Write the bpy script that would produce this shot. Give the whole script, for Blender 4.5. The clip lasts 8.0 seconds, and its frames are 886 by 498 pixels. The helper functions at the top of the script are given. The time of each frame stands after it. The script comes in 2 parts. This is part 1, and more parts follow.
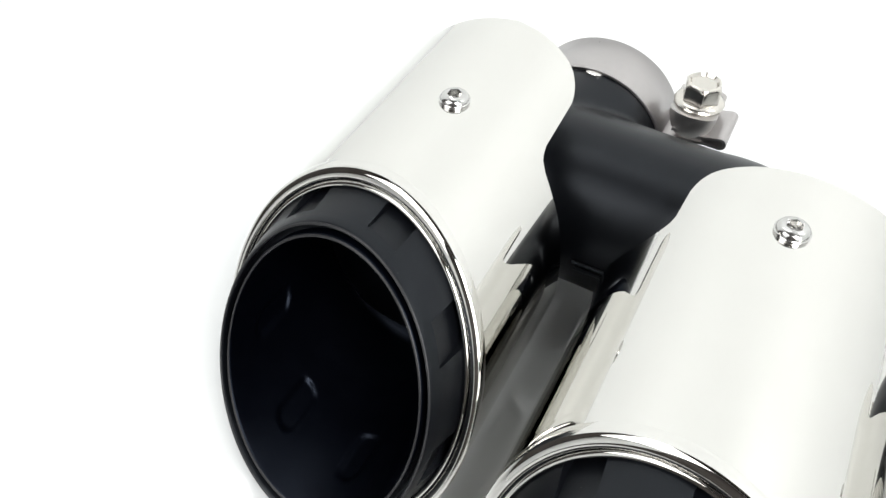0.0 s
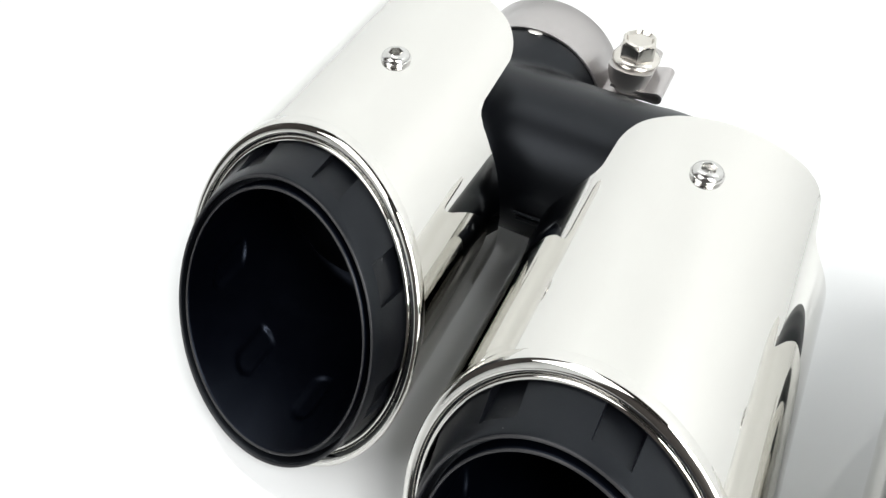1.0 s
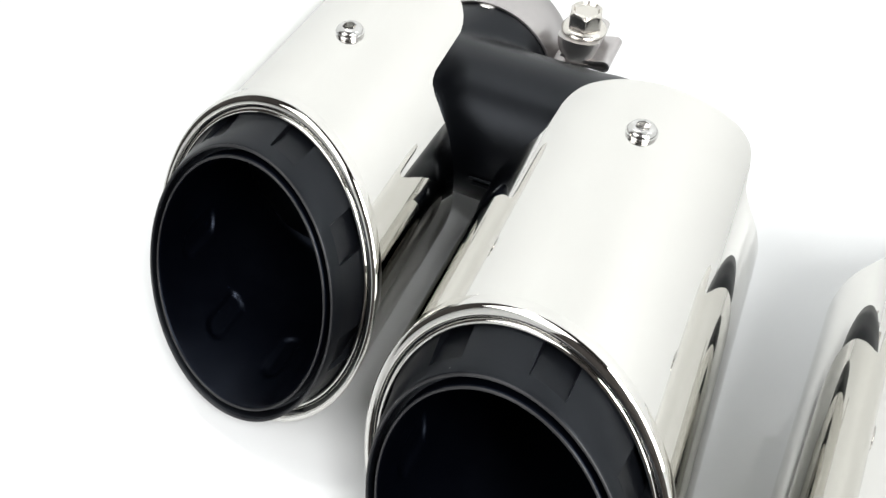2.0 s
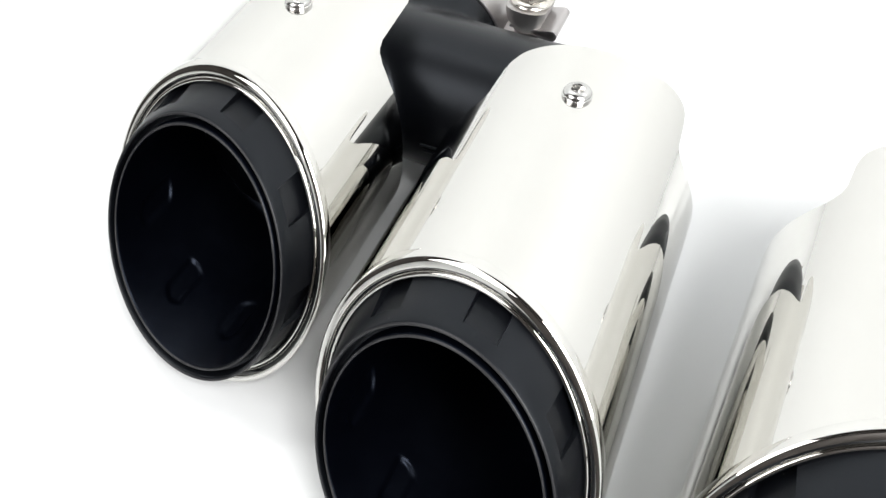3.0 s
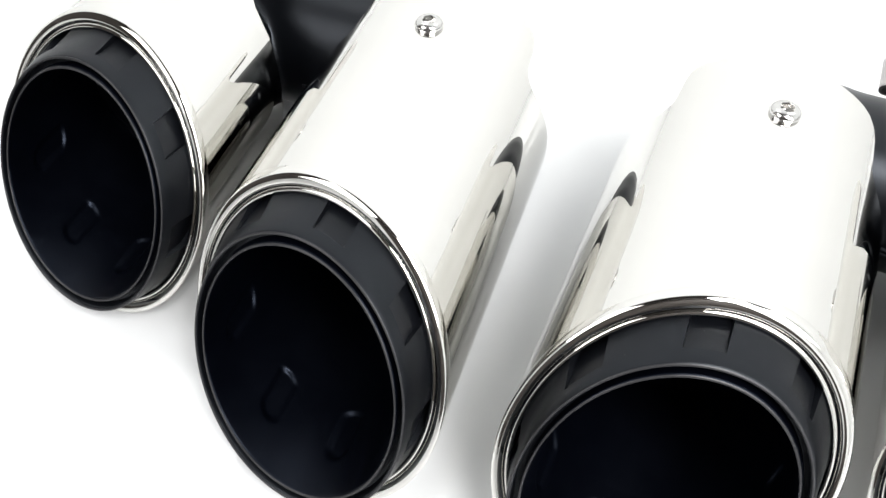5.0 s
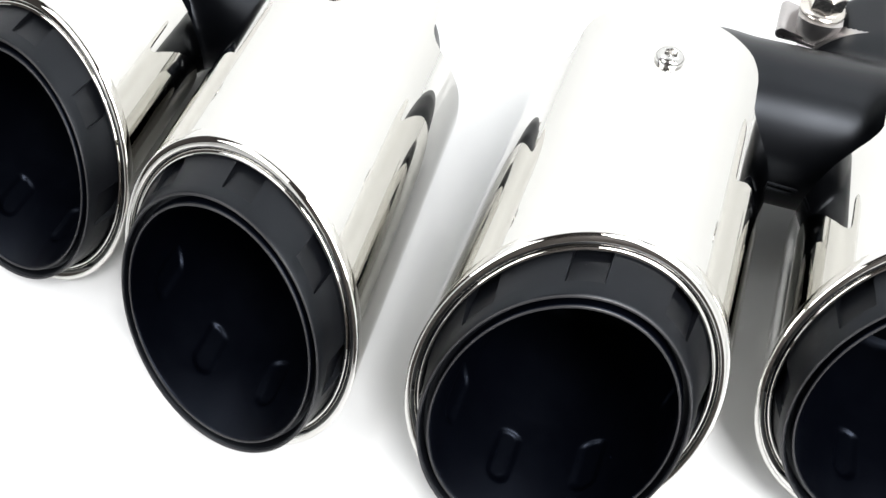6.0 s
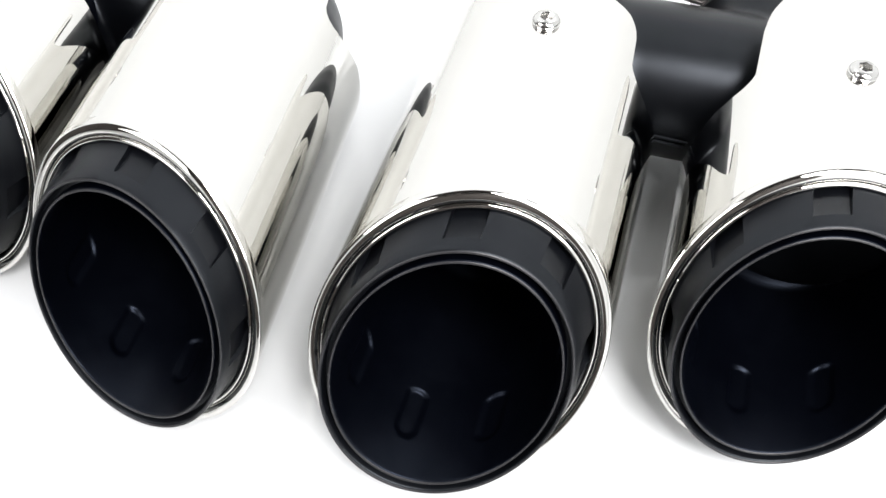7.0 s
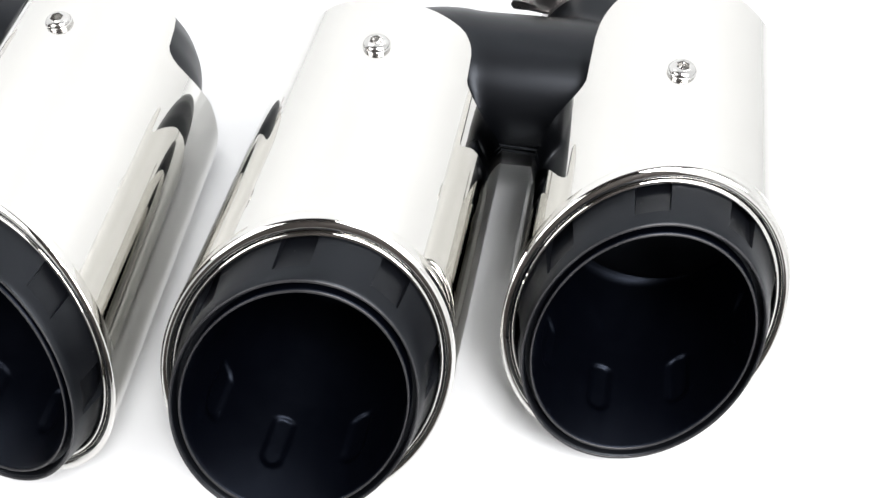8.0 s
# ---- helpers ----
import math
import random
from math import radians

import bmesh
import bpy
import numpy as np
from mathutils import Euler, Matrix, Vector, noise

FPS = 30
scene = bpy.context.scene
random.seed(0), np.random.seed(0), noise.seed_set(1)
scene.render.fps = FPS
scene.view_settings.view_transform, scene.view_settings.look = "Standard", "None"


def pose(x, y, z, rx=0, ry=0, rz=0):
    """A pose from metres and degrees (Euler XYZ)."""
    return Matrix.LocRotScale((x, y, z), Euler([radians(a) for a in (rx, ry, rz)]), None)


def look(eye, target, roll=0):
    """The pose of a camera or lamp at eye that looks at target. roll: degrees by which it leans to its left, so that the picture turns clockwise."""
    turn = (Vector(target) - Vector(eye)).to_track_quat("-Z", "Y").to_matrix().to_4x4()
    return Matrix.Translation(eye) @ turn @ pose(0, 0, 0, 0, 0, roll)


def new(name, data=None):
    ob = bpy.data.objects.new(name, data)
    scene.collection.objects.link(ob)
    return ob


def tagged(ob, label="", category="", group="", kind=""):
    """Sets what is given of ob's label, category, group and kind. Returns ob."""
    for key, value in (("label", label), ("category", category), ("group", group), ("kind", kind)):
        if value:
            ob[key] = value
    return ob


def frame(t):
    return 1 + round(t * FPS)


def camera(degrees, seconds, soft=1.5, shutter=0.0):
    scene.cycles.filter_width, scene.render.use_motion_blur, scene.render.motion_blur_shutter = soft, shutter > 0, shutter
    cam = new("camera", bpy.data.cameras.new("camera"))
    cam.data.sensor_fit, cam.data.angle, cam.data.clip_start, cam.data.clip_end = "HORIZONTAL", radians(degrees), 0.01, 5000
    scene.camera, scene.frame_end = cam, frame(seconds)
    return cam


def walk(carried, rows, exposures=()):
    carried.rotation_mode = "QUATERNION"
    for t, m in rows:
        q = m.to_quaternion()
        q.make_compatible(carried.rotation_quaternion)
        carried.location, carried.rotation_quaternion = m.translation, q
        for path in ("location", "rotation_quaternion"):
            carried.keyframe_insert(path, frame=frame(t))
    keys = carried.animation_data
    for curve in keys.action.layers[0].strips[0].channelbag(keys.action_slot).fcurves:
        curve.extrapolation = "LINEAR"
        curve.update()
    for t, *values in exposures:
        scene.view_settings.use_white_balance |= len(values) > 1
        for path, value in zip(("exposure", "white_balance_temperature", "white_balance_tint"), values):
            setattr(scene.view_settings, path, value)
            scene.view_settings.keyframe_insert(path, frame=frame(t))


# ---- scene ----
cam = camera(56.0, 8.0)

# the camera's path: seconds, place in metres, turn in degrees
PATH = [
    (0.0, -0.0153, -0.0749, 0.2506, 42.76, -1.56, 27.60),
    (0.5, -0.0047, -0.0792, 0.2549, 41.65, -1.43, 27.07),
    (1.0, 0.0035, -0.0833, 0.2572, 40.98, -1.55, 26.09),
    (1.5, 0.0115, -0.0893, 0.2605, 40.61, -1.29, 25.09),
    (3.0, 0.0367, -0.1005, 0.2664, 39.22, -1.26, 22.95),
    (3.5, 0.0458, -0.1048, 0.2672, 38.87, -1.34, 22.26),
    (4.0, 0.0567, -0.1071, 0.2683, 38.45, -1.21, 21.50),
    (5.5, 0.0902, -0.1197, 0.2770, 36.91, -1.24, 18.04),
    (6.0, 0.1046, -0.1212, 0.2824, 35.47, -0.70, 16.49),
    (6.5, 0.1213, -0.1227, 0.2855, 34.60, 0.17, 14.95),
    (7.0, 0.1360, -0.1253, 0.2867, 34.63, 0.54, 12.80),
    (7.2, 0.1410, -0.1249, 0.2871, 34.72, 0.57, 11.57),
    (7.5, 0.1553, -0.1227, 0.2885, 34.89, 1.24, 10.17),
    (8.0, 0.1762, -0.1177, 0.2912, 35.32, 1.66, 7.40),
]
walk(cam, [(t, pose(x, y, z, rx, ry, rz)) for t, x, y, z, rx, ry, rz in PATH], [(0.0, -0.33, 6470, 10), (1.5, -0.31, 6470, 10.5), (3.5, -0.22, 6480, 11.5), (5.5, -0.10, 6460, 12), (6.5, -0.06, 6450, 12.5), (8.0, -0.18, 6430, 13.5)])

# ---- light: two added fills high in the unseen white shell; before the table two softboxes and an added high fill ----
world = bpy.data.worlds.new("studio")
world.use_nodes = True
scene.world = world
world.node_tree.nodes["Background"].inputs["Color"].default_value = (1.0, 0.998, 0.988, 1)
world.node_tree.nodes["Background"].inputs["Strength"].default_value = 0.1


def area_lamp(name, eye, target, size, power, colour):
    data = bpy.data.lights.new(name, "AREA")
    data.shape, data.size, data.energy, data.color = "SQUARE", size, power, colour
    ob = new(name, data)
    ob.matrix_world = look(eye, target)
    return ob


# added fills, unseen: they brighten the white shell that the sleeves mirror
area_lamp("rear_fill_west", (-0.38, 0.30, 1.04), (-0.06, 1.20, 0.78), 0.5, 3.9, (1.0, 0.995, 0.98))
area_lamp("rear_fill_east", (0.58, 0.42, 1.04), (0.26, 1.25, 0.78), 0.5, 4.7, (1.0, 0.995, 0.98))
area_lamp("front_softbox_west", (-0.40, -0.34, 0.66), (0.08, 0.12, 0.03), 0.44, 3.2, (1.0, 0.995, 0.985))
area_lamp("front_softbox_east", (0.60, -0.34, 0.66), (0.12, 0.12, 0.03), 0.44, 6.6, (1.0, 0.995, 0.985))
# added fill, no such lamp known: brightens the table between the tips
area_lamp("front_fill_high", (0.42, -0.36, 1.02), (0.16, 0.04, 0.0), 0.32, 10.5, (1.0, 0.995, 0.985))


# ---- materials ----
def material(name, colour, rough, metal=0.0, spec=0.5, bump=0.0, scale=60.0, vary=0.0, rough_vary=0.0, tint=None, specks=0.0, detail=6.0):
    mat = bpy.data.materials.new(name)
    mat.use_nodes = True
    nodes, links = mat.node_tree.nodes, mat.node_tree.links
    b = nodes["Principled BSDF"]
    b.inputs["Base Color"].default_value = (*colour, 1)
    b.inputs["Roughness"].default_value = rough
    b.inputs["Metallic"].default_value = metal
    b.inputs["Specular IOR Level"].default_value = spec
    if tint:
        b.inputs["Specular Tint"].default_value = (*tint, 1)
    coord = nodes.new("ShaderNodeTexCoord")
    fine = nodes.new("ShaderNodeTexNoise")
    fine.inputs["Scale"].default_value, fine.inputs["Detail"].default_value = scale, detail
    links.new(coord.outputs["Object"], fine.inputs["Vector"])
    broad = nodes.new("ShaderNodeTexNoise")
    broad.inputs["Scale"].default_value, broad.inputs["Detail"].default_value = scale / 12, 3
    links.new(coord.outputs["Object"], broad.inputs["Vector"])
    mixed = nodes.new("ShaderNodeMath")
    mixed.operation = "MULTIPLY_ADD"
    mixed.inputs[1].default_value = 0.5
    links.new(fine.outputs["Fac"], mixed.inputs[0])
    half = nodes.new("ShaderNodeMath")
    half.operation = "MULTIPLY"
    half.inputs[1].default_value = 0.5
    links.new(broad.outputs["Fac"], half.inputs[0])
    links.new(half.outputs[0], mixed.inputs[2])
    if vary:
        ramp = nodes.new("ShaderNodeMix")
        ramp.data_type = "RGBA"
        ramp.inputs["A"].default_value = (*[c * (1 - vary) for c in colour], 1)
        ramp.inputs["B"].default_value = (*[min(1, c * (1 + vary)) for c in colour], 1)
        links.new(mixed.outputs[0], ramp.inputs["Factor"])
        links.new(ramp.outputs["Result"], b.inputs["Base Color"])
    if specks:
        cells = nodes.new("ShaderNodeTexVoronoi")
        cells.inputs["Scale"].default_value = 420
        links.new(coord.outputs["Object"], cells.inputs["Vector"])
        near = nodes.new("ShaderNodeMath")
        near.operation, near.inputs[1].default_value = "LESS_THAN", 0.055
        links.new(cells.outputs["Distance"], near.inputs[0])
        pick = nodes.new("ShaderNodeSeparateColor")
        links.new(cells.outputs["Color"], pick.inputs["Color"])
        few = nodes.new("ShaderNodeMath")
        few.operation, few.inputs[1].default_value = "LESS_THAN", specks
        links.new(pick.outputs["Red"], few.inputs[0])
        both = nodes.new("ShaderNodeMath")
        both.operation = "MULTIPLY"
        links.new(near.outputs[0], both.inputs[0])
        links.new(few.outputs[0], both.inputs[1])
        dust = nodes.new("ShaderNodeMix")
        dust.data_type = "RGBA"
        dust.inputs["A"].default_value, dust.inputs["B"].default_value = (*colour, 1), (0.22, 0.21, 0.20, 1)
        links.new(both.outputs[0], dust.inputs["Factor"])
        links.new(dust.outputs["Result"], b.inputs["Base Color"])
    if rough_vary:
        spread = nodes.new("ShaderNodeMapRange")
        spread.inputs["From Min"].default_value, spread.inputs["From Max"].default_value = 0.3, 0.7
        spread.inputs["To Min"].default_value, spread.inputs["To Max"].default_value = max(0.0, rough - rough_vary), rough + rough_vary
        links.new(mixed.outputs[0], spread.inputs["Value"])
        links.new(spread.outputs["Result"], b.inputs["Roughness"])
    if bump:
        relief = nodes.new("ShaderNodeBump")
        relief.inputs["Strength"].default_value, relief.inputs["Distance"].default_value = bump, 0.0005
        links.new(fine.outputs["Fac"], relief.inputs["Height"])
        links.new(relief.outputs["Normal"], b.inputs["Normal"])
    return mat


POLISHED = material("polished_steel", (0.675, 0.665, 0.635), 0.016, 1.0, bump=0.04, scale=70, rough_vary=0.006, vary=0.02, detail=1.0)
BLACK = material("satin_black_coating", (0.0030, 0.0034, 0.0046), 0.36, 0.0, 0.27, bump=0.06, scale=2200, rough_vary=0.06, tint=(0.84, 0.92, 1.0), specks=0.10)
PIPE = material("black_pipe_paint", (0.0018, 0.0021, 0.0029), 0.36, 0.0, 0.29, bump=0.012, scale=1600, rough_vary=0.03, tint=(0.84, 0.91, 1.0))
# even black, darker and bluer than the nose, for the bore and groove ring
INNER_BLACK = material("black_inner_coating", (0.0005, 0.0007, 0.0017), 0.36, 0.0, 0.19, bump=0.015, scale=1500, rough_vary=0.06, tint=(0.62, 0.74, 1.0))
EDGE = material("worn_black_edge", (0.022, 0.022, 0.024), 0.34, 0.0, 0.4, scale=600, rough_vary=0.04, vary=0.1)
SCREW = material("bright_screw_steel", (0.56, 0.555, 0.54), 0.17, 1.0, scale=400, rough_vary=0.03, vary=0.03)
BRUSHED = material("brushed_steel", (0.44, 0.42, 0.415), 0.34, 1.0, bump=0.03, scale=420, rough_vary=0.08, vary=0.14)
SATIN = material("satin_steel", (0.46, 0.445, 0.435), 0.42, 1.0, bump=0.05, scale=700, rough_vary=0.08, vary=0.08)
ZINC = material("zinc_plated_steel", (0.60, 0.575, 0.53), 0.21, 1.0, bump=0.03, scale=900, rough_vary=0.06, vary=0.06)
WHITE = material("white_table_top", (0.745, 0.760, 0.760), 0.025, 0.0, scale=150, vary=0.01, rough_vary=0.01)

# for unseen added surfaces: white to bounce light, dark to be mirrored
PAINT = material("white_bounce_paint", (0.85, 0.86, 0.86), 0.6, 0.0, scale=90, vary=0.01)
BAFFLE = material("dark_baffle_paint", (0.028, 0.022, 0.019), 0.7, 0.0, bump=0.1, scale=40, vary=0.15)


# ---- mesh helpers ----
def part(name, bm, mat, parent=None, label="", smooth=True, sharp=40):
    bmesh.ops.remove_doubles(bm, verts=bm.verts, dist=1e-6)
    bmesh.ops.recalc_face_normals(bm, faces=bm.faces)
    me = bpy.data.meshes.new(name)
    bm.to_mesh(me)
    bm.free()
    me.materials.append(mat)
    if smooth:
        me.shade_smooth()
        me.set_sharp_from_angle(angle=radians(sharp))
    ob = new(name, me)
    ob.parent = parent
    if label:
        ob["label"] = label
    return ob


def sheet(bm, rows, closed_u=True, closed_v=False):
    """Quads over a grid of points; u runs along a row, v from row to row."""
    grid = [[bm.verts.new(p) for p in row] for row in rows]
    nv, nu = len(grid), len(grid[0])
    for j in range(nv if closed_v else nv - 1):
        for i in range(nu if closed_u else nu - 1):
            a, b = grid[j], grid[(j + 1) % nv]
            bm.faces.new((a[i], a[(i + 1) % nu], b[(i + 1) % nu], b[i]))
    return grid


def lathe(bm, profile, count=48, axis=(0, 0, 1), at=(0, 0, 0)):
    """Turns a profile of (radius, height) round an axis through a place."""
    turn = Vector((0, 0, 1)).rotation_difference(Vector(axis)).to_matrix()
    rows = []
    for r, h in profile:
        rows.append([turn @ Vector((max(r, 1e-5) * math.cos(2 * math.pi * i / count), max(r, 1e-5) * math.sin(2 * math.pi * i / count), h)) + Vector(at) for i in range(count)])
    return sheet(bm, rows)


def blend_keys(keys, a):
    """Smooth steps between keys (degrees, value)."""
    if a <= keys[0][0]:
        return keys[0][1]
    for (a0, v0), (a1, v1) in zip(keys, keys[1:]):
        if a <= a1:
            u = (a - a0) / (a1 - a0)
            return v0 + (v1 - v0) * u
    return keys[-1][1]


# ---- the exhaust tips ----
HEIGHT = 0.0477                 # of the sleeves' axes over the table
R_SLEEVE = 0.0463


def mouth_plane(lean, slant):
    """Rise and side slope of a mouth that leans back and turns aside by these angles."""
    return math.tan(lean), math.tan(slant) / math.cos(lean)


def cut(x, z, mouth):
    """How far back the slanted mouth lies at a place of the cross-section."""
    return x * mouth[1] + z * mouth[0]


# rear edge of the sleeves: degrees from the top towards the twin tip, metres behind the mouth's centre
EDGE_OUTER = [(-180, .066), (-100, .068), (-80, .090), (-70, .099), (-60, .106), (-54, .1105), (-50, .114), (-45, .1165), (-35, .1185), (-25, .1200), (0, .1220), (11.5, .1203), (22.3, .1172), (28.3, .1150), (32.8, .1120), (36.3, .108), (38.3, .1045),
              (39.8, .100), (40.6, .095), (40.8, .085), (40.8, .0775), (41.6, .0738), (43.3, .071), (47.3, .0681), (55, .0650), (61.3, .0632), (75, .0585), (88, .0550), (105, .0535), (180, .0535)]
EDGE_INNER = [(-180, .090), (-120, .100), (-100, .106), (-80, .1085), (-70, .1080), (-60, .1080), (-53.8, .1086), (-50.3, .1098), (-47.3, .1120), (-46.1, .1150), (-45.6, .1190), (-45.2, .1240), (-44, .1275), (-41.8, .1300), (-38, .1314), (-33, .1322), (-17, .1315), (0, .1312), (20, .1308), (26.8, .1302), (31.8, .1295), (35.3, .1284),
              (38.3, .1260), (40.3, .1232), (41.4, .1195), (41.6, .1160), (41.6, .1115), (42.3, .1082), (43.8, .1057), (46.5, .1037), (49.8, .1018), (53.8, .1003), (58.8, .0993), (66, .0996), (75, .1012), (88, .1040), (105, .106), (180, .106)]


def ring_angles(count):
    return [2 * math.pi * i / count for i in range(count)]


def outer_sleeve(pair, m, mouth, at, edge, clock=0.0):
    """Polished sheet sleeve with a slanted mouth and a scalloped rear edge. m = 1: the twin lies at +x."""
    bm = bmesh.new()
    thick, n, steps = 0.0014, 288, 26
    rows = []
    for r in (R_SLEEVE, R_SLEEVE - thick):
        for j in range(steps + 1):
            row = []
            for a in ring_angles(n):
                deg = (math.degrees(a) + 180) % 360 - 180
                x, z = r * math.sin(a), r * math.cos(a)
                y0, y1 = cut(x, z, mouth) + 0.0026, blend_keys(edge, m * deg + clock)
                u = j / steps
                row.append((at[0] + x, at[1] + y0 + (y1 - y0) * u, at[2] + z))
            rows.append(row)
        if r == R_SLEEVE:
            outer, rows = rows, []
    inner = rows[::-1]
    sheet(bm, outer + inner, closed_v=True)
    return part("outer_sleeve", bm, POLISHED, pair, "mirror-polished steel sleeve with scalloped rear edge", sharp=50)


def sweep(bm, profile, at, mouth, n=256, lift=0.0):
    """A profile of (radius, metres behind the mouth's plane) carried round the slanted mouth."""
    rows = []
    for r, back in profile:
        row = []
        for a in ring_angles(n):
            x, z = r * math.sin(a), r * math.cos(a)
            row.append((at[0] + x, at[1] + cut(x, z, mouth) + back, at[2] + z + lift))
        rows.append(row)
    return rows


def lip_ring(sleeve, mouth, at):
    """Rolled lip: the sheet turns over in a round roll, then a fine groove and a second, narrower roll inside it."""
    bm = bmesh.new()
    prof = [(R_SLEEVE - 0.0006, 0.0042), (R_SLEEVE + 0.0001, 0.0038), (R_SLEEVE + 0.0002, 0.0030), (R_SLEEVE + 0.0003, 0.0012)]
    for k in range(15):
        a = math.radians(24 + 10 * k)
        prof.append((R_SLEEVE - 0.0013 + 0.0017 * math.cos(a), 0.0010 - 0.0016 * math.sin(a)))
    prof += [(R_SLEEVE - 0.0031, 0.0016), (R_SLEEVE - 0.0033, 0.0016)]
    for k in range(10):
        a = math.radians(10 + 18 * k)
        prof.append((R_SLEEVE - 0.0041 + 0.0007 * math.cos(a), 0.0008 - 0.0008 * math.sin(a)))
    prof += [(R_SLEEVE - 0.0048, 0.004), (R_SLEEVE - 0.0048, 0.014), (R_SLEEVE - 0.0025, 0.014)]
    sheet(bm, sweep(bm, prof, at, mouth), closed_v=True)
    lip = part("lip_ring", bm, POLISHED, sleeve, "bright rolled lip round the mouth", sharp=17)
    # black ring set into the groove as its dark shade line
    bm = bmesh.new()
    ring = [(R_SLEEVE - 0.0032 + 0.0003 * math.cos(math.radians(60 * k)), 0.0015 + 0.0005 * math.sin(math.radians(60 * k))) for k in range(6)]
    sheet(bm, sweep(bm, ring, at, mouth), closed_v=True)
    part("groove_shade", bm, INNER_BLACK, sleeve, "thin black ring that stands for the groove's shade")
    return lip


def nose_row(at, mouth, r, back, angles, dent=None):
    """One ring of the black nose; it leans to sit a little higher towards the rim."""
    lift = 0.0029 * min(1.0, max(0.0, -back / 0.0126))
    row = []
    for a in angles:
        rr = r - (dent(math.degrees(a)) if dent else 0.0)
        x, z = rr * math.sin(a), rr * math.cos(a)
        row.append((at[0] + x, at[1] + cut(x, z, mouth) + back, at[2] + z + lift))
    return row


def inner_tube(pair, mouth, at, slot0):
    """Black nose with recessed slots and a sharp front edge."""
    bm = bmesh.new()
    half = 7.8
    degs = []
    centres = [slot0 + d for d in (-133, -88, -43.5, 0, 43.5, 88, 133, 180, 227)]
    for c, after in zip(centres, centres[1:]):
        degs += [c - half, c - half + 0.25] + [c - half + 0.25 + (2 * half - 0.5) * i / 6 for i in range(1, 6)] + [c + half - 0.25, c + half]
        degs += [c + half + (after - c - 2 * half) * i / 14 for i in range(1, 14)]
    angles = [math.radians(d) for d in degs]

    def dent(depth):
        return lambda deg: depth if min(abs(deg - c) for c in centres) < half - 0.1 else 0.0

    rows = []
    for r, back, depth in ((0.0414, 0.024, 0.0022), (0.0414, 0.004, 0.0022), (0.0412, 0.0, 0.0019), (0.0405, -0.0030, 0.0015), (0.0399, -0.0060, 0.0011), (0.03935, -0.0088, 0.0006), (0.0393, -0.0090, 0.0),
                           (0.0389, -0.0106, 0.0), (0.03835, -0.0125, 0.0), (0.03815, -0.0129, 0.0), (0.0378, -0.0131, 0.0), (0.0375, -0.0131, 0.0), (0.0373, -0.0129, 0.0), (0.0372, -0.0125, 0.0), (0.0371, -0.0095, 0.0), (0.0352, -0.0095, 0.0)):
        rows.append(nose_row(at, mouth, r, back, angles, dent(depth)))
    sheet(bm, rows)
    tube = part("inner_tube", bm, BLACK, pair, "satin black inner tube with slotted nose", sharp=25)
    for r, back in ((0.0379, -0.01315), (0.0349, -0.01295)):
        bm = bmesh.new()
        ring = [(r + 0.00032 * math.cos(math.radians(45 * k)), back + 0.00026 * math.sin(math.radians(45 * k))) for k in range(8)]
        sheet(bm, [nose_row(at, mouth, rr, bb, ring_angles(256)) for rr, bb in ring], closed_v=True)
        part("rim_edge", bm, EDGE, tube, "worn glossy edge of the rim")
    return tube


def bore(tube, mouth, at, back_end, phase):
    """Dark bore with its own fine rim and a ring of pressed-out oblong dimples."""
    bm = bmesh.new()
    n = 360
    angles = ring_angles(n)
    rows = [nose_row(at, mouth, r, back, angles) for r, back in ((0.0354, -0.0095), (0.0354, -0.0123), (0.0353, -0.0127), (0.0351, -0.0129), (0.0348, -0.0129), (0.0345, -0.0127), (0.0344, -0.0123), (0.0343, -0.0117))]
    for j in range(1, 75):
        back = -0.0117 + 0.0005 * j
        row = []
        for a in angles:
            r = 0.0343 - 0.0003 * j / 75
            x, z = r * math.sin(a), r * math.cos(a)
            side = (math.degrees(a) - phase + 3) % 46 - 22
            along = max(0.0, abs(back - 0.0102) - 0.0058) * (1.5 if back > 0.0102 else 1.0)
            d = math.hypot(along, math.radians(side) * r)
            u = max(0.0, min(1.0, (0.0049 - d) / 0.0027))
            k = (r + 0.0010 * u * u * (3 - 2 * u)) / r
            row.append((at[0] + x * k, at[1] + cut(x, z, mouth) + back, at[2] + z * k + 0.0027 * (1 - j / 75)))
        rows.append(row)
    for u, r in ((0.25, 0.0339), (0.37, 0.0338), (0.385, 0.0335), (0.40, 0.0327), (0.415, 0.0317), (0.43, 0.0312), (0.6, 0.0318), (0.8, 0.0334), (0.9, 0.0330), (0.93, 0.0318), (0.95, 0.0300), (1.0, 0.0295)):
        row = []
        for a in angles:
            x, z = r * math.sin(a), r * math.cos(a)
            row.append((at[0] + x, at[1] + (cut(x, z, mouth) + 0.0253) * (1 - u) + back_end * u, at[2] + z))
        rows.append(row)
    rows.append([(at[0] + 1e-5 * math.sin(a), at[1] + back_end + 0.03, at[2] + 1e-5 * math.cos(a)) for a in angles])
    sheet(bm, rows)
    return part("bore", bm, INNER_BLACK, tube, "dark bore with oblong dimples and a fine rim", sharp=50)


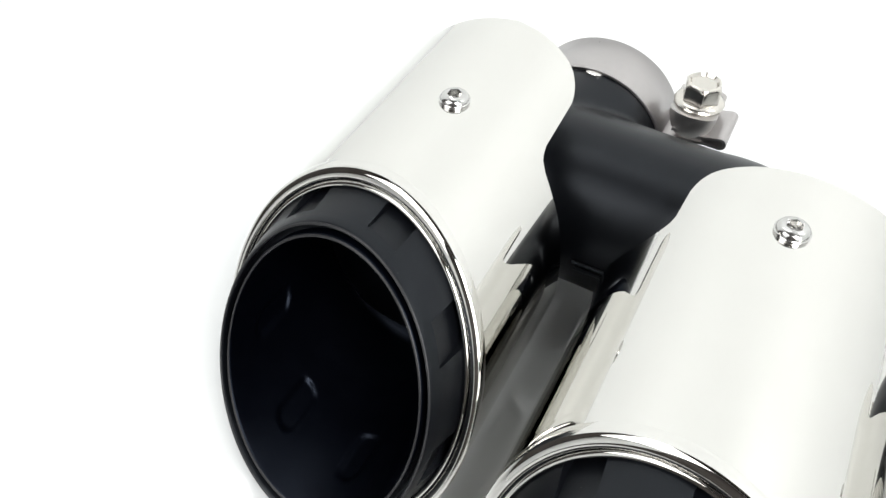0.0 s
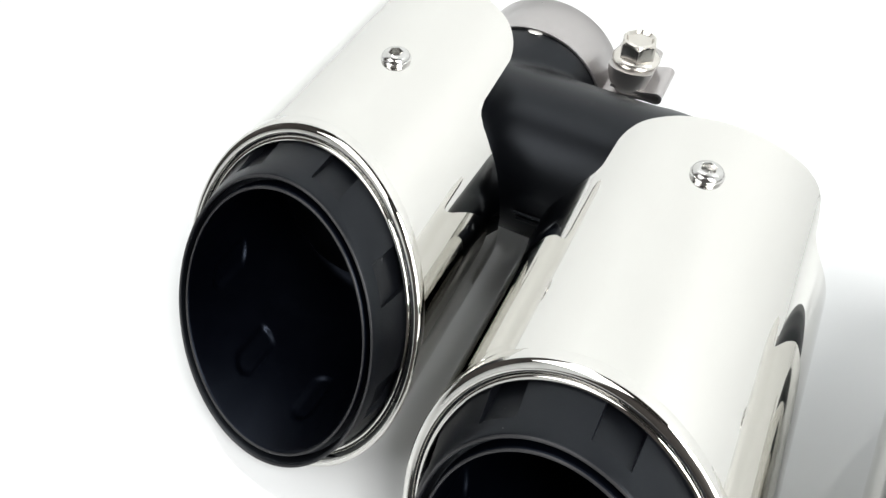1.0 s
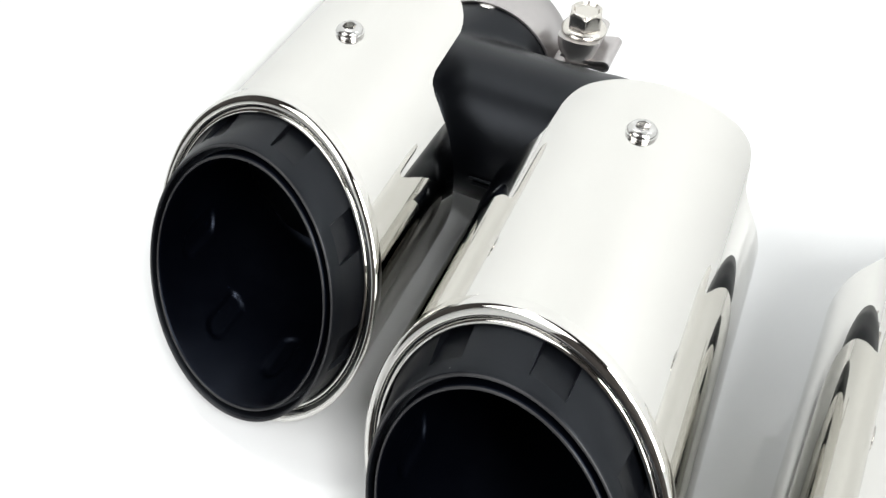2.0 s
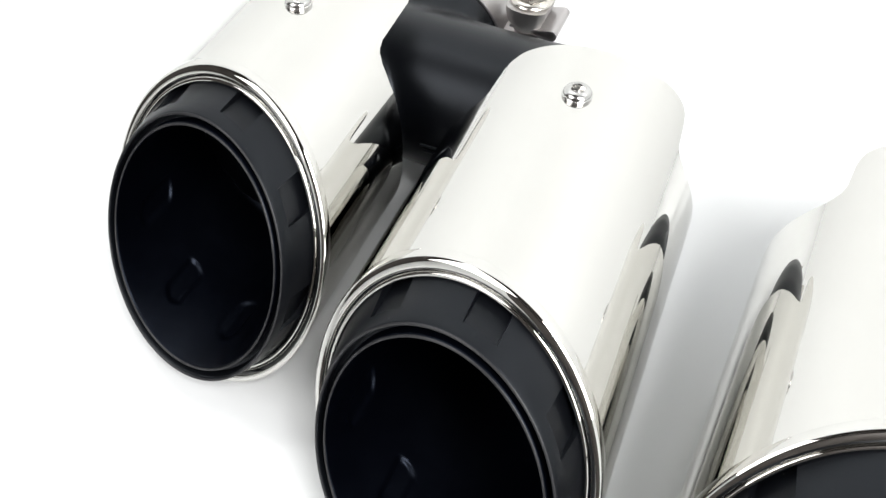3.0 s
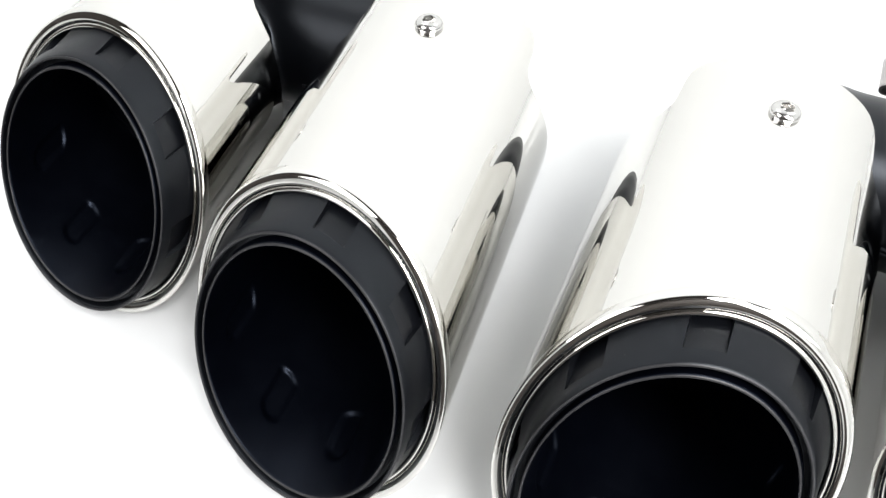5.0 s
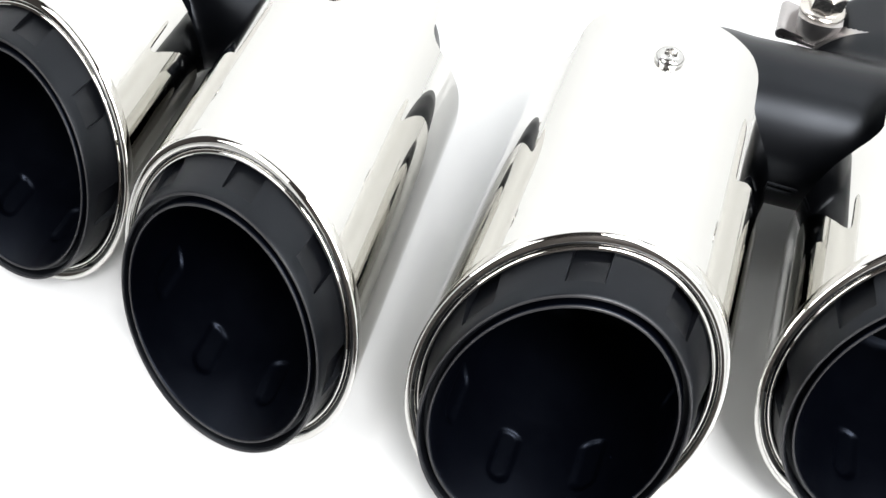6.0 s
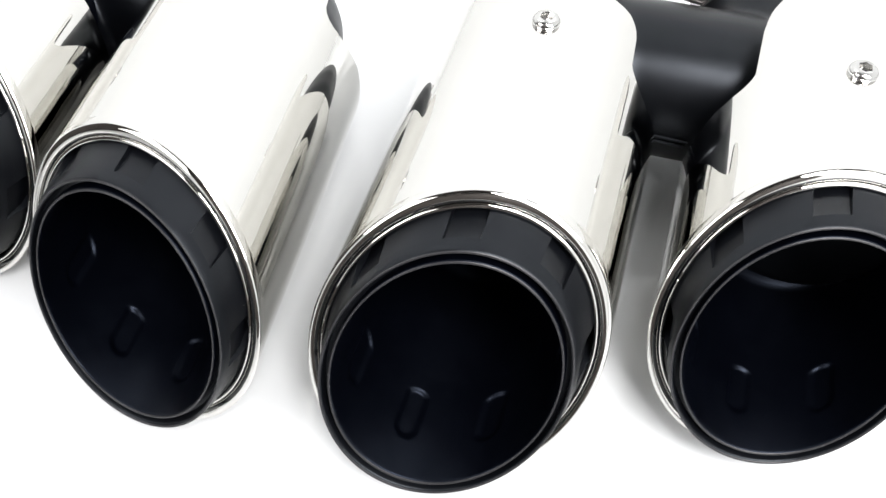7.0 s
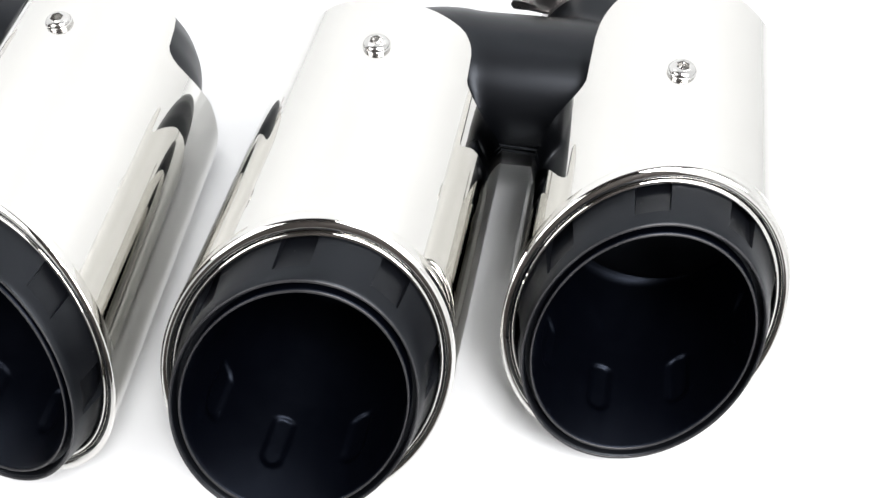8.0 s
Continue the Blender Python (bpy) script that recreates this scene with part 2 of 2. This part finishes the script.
def screw(sleeve, at):
    """Button-head screw with a hexagon socket, head upwards."""
    bm = bmesh.new()
    prof = [(0.0048, -0.0006), (0.0049, 0.0001), (0.0049, 0.0006), (0.00475, 0.0008), (0.0046, 0.0009)]
    for k in range(1, 8):
        a = math.radians(12 * k)
        prof.append((0.0046 * math.cos(a) * 0.98 + 0.0001, 0.0009 + 0.0022 * math.sin(a)))
    prof = [p for p in prof if p[0] > 0.0028]
    top = prof[-1][1]
    count = 48
    rows = [[Vector((r * math.cos(2 * math.pi * i / count), r * math.sin(2 * math.pi * i / count), h)) for i in range(count)] for r, h in prof]

    def hexed(r, h):
        out = []
        for i in range(count):
            a = 2 * math.pi * i / count
            k = math.cos(math.pi / 6) / math.cos((a + math.pi / 6) % (math.pi / 3) - math.pi / 6)
            out.append(Vector((r * k * math.cos(a), r * k * math.sin(a), h)))
        return out
    rows += [hexed(0.00262, top + 0.0002), hexed(0.0024, top + 0.0001), hexed(0.0022, top - 0.0022), hexed(0.00001, top - 0.0026)]
    sheet(bm, [[p + Vector(at) for p in row] for row in rows])
    return part("screw", bm, SCREW, sleeve, "bright button-head screw with hexagon socket", sharp=35)


def cross_pipe(pair, m):
    """Black pipe that joins both tubes: an elbow behind the inner tip, a cross run and the inlet stub at the back."""
    bm = bmesh.new()

    def run(points, count=40):
        points = [(Vector((m * x, y, z)), r) for x, y, z, r in points]
        rings = []
        for i, (c, r) in enumerate(points):
            way = (points[min(i + 1, len(points) - 1)][0] - points[max(i - 1, 0)][0]).normalized()
            side = way.cross(Vector((0, 0, 1))).normalized()
            up = side.cross(way)
            rings.append([bm.verts.new(c + side * r * math.cos(2 * math.pi * k / count) + up * r * math.sin(2 * math.pi * k / count)) for k in range(count)])
        for a, b in zip(rings, rings[1:]):
            for k in range(count):
                bm.faces.new((a[k], a[(k + 1) % count], b[(k + 1) % count], b[k]))
        bm.faces.new(rings[0][::-1])
        bm.faces.new(rings[-1])

    zc, yc = -0.0052, 0.1458
    lift = 0.001 if m > 0 else 0.0
    elbow = [(0.0, 0.060, 0.0, 0.0345), (0.0, 0.090, -0.001, 0.0345), (0.0, 0.112, -0.001, 0.0345)]
    for k in range(1, 9):
        a = math.radians(11.25 * k)
        elbow.append((0.027 * (1 - math.cos(a)), yc - 0.027 + 0.027 * math.sin(a), zc * k / 8, 0.0340 - 0.0030 * k / 8))
    run(elbow + [(0.070, yc + 0.002, zc + lift * 0.6, 0.031), (0.104, yc + 0.004, zc + lift, 0.031)])
    run([(0.1042, 0.085, 0.0, 0.0345), (0.1042, 0.118, -0.004, 0.034), (0.102, 0.139, -0.006, 0.0325), (0.095, 0.156, -0.007, 0.031), (0.085, 0.170, -0.0062, 0.030), (0.080, 0.182, -0.0058, 0.0297), (0.079, 0.2075, -0.0058, 0.0297)])
    ob = part("cross_pipe", bm, PIPE, pair, "satin black cross pipe joining both tips")
    remesh = ob.modifiers.new("remesh", "REMESH")
    remesh.mode, remesh.voxel_size, remesh.use_smooth_shade = "VOXEL", 0.0013, True
    soft = ob.modifiers.new("smooth", "SMOOTH")
    soft.factor, soft.iterations = 0.5, 30
    # fine double seam low on the front of the pipe
    for deg, half in ((180.5, 0.0098), (185.5, 0.0088)):
        bm = bmesh.new()
        a = math.radians(deg)
        c = Vector((m * 0.0495, yc + 0.001 + 0.0312 * math.cos(a), zc + 0.0312 * math.sin(a)))
        lathe(bm, [(0.0, -half), (0.0006, -half), (0.0007, 0.0), (0.0006, half), (0.0, half)], 8, (1, 0, 0), c)
        part("seam", bm, BLACK, ob, "fine raised seam")
    return ob


def clamp(pair, m):
    """Band clamp round the inlet with a folded ear, a half-round barrel and a flanged bolt."""
    cx, cy, cz, r, w = 0.0800 * m, 0.1930, -0.0056 if m < 0 else -0.0070, 0.0306, 0.0115
    bm = bmesh.new()
    prof = [(r - 0.0010, -w), (r - 0.0003, -w), (r, -w + 0.0002), (r, w - 0.0004), (r - 0.0003, w), (r - 0.0010, w)]
    lathe(bm, prof + prof[:1], 96, (0, 1, 0), (cx, cy, cz))
    band = part("clamp_band", bm, BRUSHED, pair, "brushed steel band clamp", sharp=50)
    ex, ez = (-0.0420, 0.0050) if m < 0 else (0.0512, 0.0070)
    # folded ear: a strip that leaves the band, runs under the barrel and turns back in a narrow loop
    line = [(-0.0182, -0.0030), (-0.0145, -0.0024), (-0.0110, -0.0016), (-0.0060, -0.0004), (0.0070, 0.0010)]
    for k in range(9):
        a = math.radians(-90 + 22.5 * k)
        line.append((0.0122 + 0.0019 * math.cos(a), 0.0027 + 0.0019 * math.sin(a)))
    line += [(0.0105, 0.0042), (0.0060, 0.0032), (0.0000, 0.0030), (-0.0060, 0.0034)]
    bm = bmesh.new()
    thick = 0.0006
    offs = []
    for i, (u, h) in enumerate(line):
        a, b = line[max(i - 1, 0)], line[min(i + 1, len(line) - 1)]
        du, dh = b[0] - a[0], b[1] - a[1]
        n = math.hypot(du, dh)
        offs.append((-dh / n * thick, du / n * thick))
    ring = [(u + o[0], h + o[1]) for (u, h), o in zip(line, offs)] + [(u - o[0], h - o[1]) for (u, h), o in list(zip(line, offs))[::-1]]
    rows = [[(ex - m * u, cy + v, ez + h) for u, h in ring] for v in (-0.0095, 0.0095)]
    n = len(line)
    for side in sheet(bm, rows):
        for k in range(n - 1):
            bm.faces.new((side[k], side[k + 1], side[2 * n - 2 - k], side[2 * n - 1 - k]))
    part("ear", bm, BRUSHED, band, "folded steel ear")
    # half-round barrel
    bm = bmesh.new()
    round_ = [(0.0086 * math.cos(math.radians(180 + 12 * k)), 0.0128 * math.sin(math.radians(180 + 12 * k))) for k in range(16)]
    rows = []
    for v, k in ((-0.0112, 0.0), (-0.0110, 0.3), (-0.0104, 0.6), (-0.0092, 0.86), (-0.0078, 1.0), (0.0078, 1.0), (0.0092, 0.86), (0.0104, 0.6), (0.0112, 0.0)):
        rows.append([(ex + u * k, cy + v, ez + 0.0117 + h * k) for u, h in round_])
    sheet(bm, rows)
    part("barrel", bm, SATIN, band, "half-round steel barrel under the bolt")
    top = ez + 0.0117
    bm = bmesh.new()
    lathe(bm, [(0.0, 0.0), (0.0090, 0.0), (0.0093, 0.0005), (0.0090, 0.0010), (0.0068, 0.0022), (0.0, 0.0024)], 48, (0, 0, 1), (ex, cy, top))
    part("bolt_flange", bm, ZINC, band, "zinc-plated bolt flange")
    bm = bmesh.new()
    count = 72
    rows = []
    for rr, h, soft in ((0.0068, 0.0016, 0), (0.0068, 0.0078, 0), (0.0067, 0.0083, 0.5), (0.0064, 0.0089, 1), (0.0056, 0.0092, 1), (0.0047, 0.0082, 1), (0.0, 0.0080, 1)):
        row = []
        for i in range(count):
            a = 2 * math.pi * i / count
            k = math.cos(math.pi / 6) / math.cos((a + 0.80 + math.pi / 6) % (math.pi / 3) - math.pi / 6) * 1.08
            k = k * (1 - soft) + min(k, 0.97) * soft
            row.append((ex + max(rr, 1e-5) * k * math.cos(a), cy + max(rr, 1e-5) * k * math.sin(a), top + h))
        rows.append(row)
    sheet(bm, rows)
    part("bolt_head", bm, ZINC, band, "zinc-plated hexagon bolt head", sharp=25)
    # bright oval disc at the band's front edge, in place of a white spot
    bm = bmesh.new()
    lathe(bm, [(0.0, 0.0006), (0.0020, 0.0005), (0.0030, 0.0002), (0.0031, -0.0004)], 24, (0, 0, 1), (0, 0, 0))
    bmesh.ops.transform(bm, matrix=Matrix.Translation((cx, cy - w - 0.0006, cz + r - 0.0010)) @ Matrix.Diagonal((1.0, 0.5, 1.0, 1.0)), verts=bm.verts)
    part("oval_disc", bm, POLISHED, band, "bright oval disc at the band's front edge")
    return band


def exhaust(m, stand, label, mouths, slots, dimples, clocks, rise):
    """A pair of tips on one pipe; m = -1: the outer tip lies at -x of the inner one, 1: at +x."""
    pair = new("exhaust_tip_pair")
    pair.matrix_world = stand
    tagged(pair, label, "exhaust tip", "exhaust tips on the table")
    out_at = (0.1043 * m, 0.0425, rise)
    for place, side, edge, screw_y, back, mouth, slot, dimple, clock in zip((out_at, (0.0, 0.0, 0.0)), (-m, m), (EDGE_OUTER, EDGE_INNER), (0.0695, 0.1045), (0.085, 0.115), mouths, slots, dimples, clocks):
        sleeve = outer_sleeve(pair, side, mouth, place, edge, clock)
        lip_ring(sleeve, mouth, place)
        screw(sleeve, (place[0] - 0.0005 * m, place[1] + screw_y + 0.0012, place[2] + R_SLEEVE + 0.0001))
        bore(inner_tube(pair, mouth, place, slot), mouth, place, back, dimple)
    cross_pipe(pair, m)
    clamp(pair, m)
    return pair


# ---- the table and the unseen screens added round it ----
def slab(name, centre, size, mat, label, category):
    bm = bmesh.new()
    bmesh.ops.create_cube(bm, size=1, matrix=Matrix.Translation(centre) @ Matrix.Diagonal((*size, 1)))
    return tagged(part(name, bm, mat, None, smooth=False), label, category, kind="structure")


slab("table_top", (0.1, 0.35, -0.02), (2.0, 2.0, 0.04), WHITE, "seamless glossy white table top", "table")
# white ceiling and walls are unseen, added to bounce light back to the table
slab("ceiling", (0.1, -0.315, 1.345), (1.98, 0.67, 0.03), PAINT, "unseen white ceiling added to bounce light", "ceiling")
# unseen dark panel, added overhead to give the lips their dark band
slab("baffle_top", (0.1, -0.265, 1.270), (1.60, 0.66, 0.03), BAFFLE, "unseen dim brown panel added overhead to darken the lip reflections", "ceiling panel")
slab("bounce_south", (0.1, -0.63, 0.665), (1.92, 0.03, 1.33), PAINT, "unseen white wall added to bounce light", "wall")
# unseen dark panel, added behind the camera to be mirrored in lips and screws
slab("baffle_south", (0.1, -0.600, 0.60), (0.80, 0.02, 1.18), BAFFLE, "unseen dim brown panel added behind the camera for dark reflections", "wall panel")
# unseen wall, added dark to cut light on the west lips and gap
slab("baffle_west", (-0.875, -0.315, 0.665), (0.03, 0.66, 1.33), BAFFLE, "unseen dim brown wall added to darken the lips and the west gap", "wall")
slab("bounce_east", (1.075, -0.315, 0.665), (0.03, 0.66, 1.33), PAINT, "unseen white wall added to bounce light", "wall")


def reflector_shell(a, b, c, centre):
    """Unseen white shell added over the table for reflections and bounce, open to the front: rounded corners and a thin
    skin.
    """
    bm = bmesh.new()
    rows = []
    for grow in (0.0, 0.01):
        ring = []
        for j in range(25):
            el = math.radians(3.75 * j * 0.999)
            row = []
            for i in range(49):
                az = math.pi * i / 48
                d = Vector((math.cos(el) * math.cos(az), math.cos(el) * math.sin(az), math.sin(el)))
                k = (abs(d.x / a) ** 3.2 + abs(d.y / b) ** 3.2 + abs(d.z / c) ** 3.2) ** (-1 / 3.2)
                row.append(d * (k + grow) + Vector(centre))
            ring.append(row)
        rows += ring if not grow else ring[::-1]
    sheet(bm, rows, closed_u=False, closed_v=True)
    return tagged(part("bounce_shell", bm, PAINT, None), "unseen white shell added for the sleeves to mirror", "photo tent", kind="structure")


reflector_shell(0.96, 1.31, 1.32, (0.1, 0.02, 0.0))

exhaust(-1, pose(0.0, 0.0, HEIGHT, 0, -1.15, 0), "twin exhaust tips with polished steel sleeves and black pipe",
        (mouth_plane(0.5636, -0.1524), mouth_plane(0.5287, -0.1852)), (11.0, 5.8), (4.0, 1.0), (1.0, 2.2), 0.0012)
exhaust(1, pose(0.1101, -0.0033, HEIGHT + 0.0024, -0.24, 1.17, -4.39), "twin exhaust tips with polished steel sleeves and black pipe",
        (mouth_plane(0.5301, 0.1555), mouth_plane(0.5452, 0.1700)), (-8.0, -5.0), (-8.0, -3.7), (-0.8, 0.0), 0.0002)
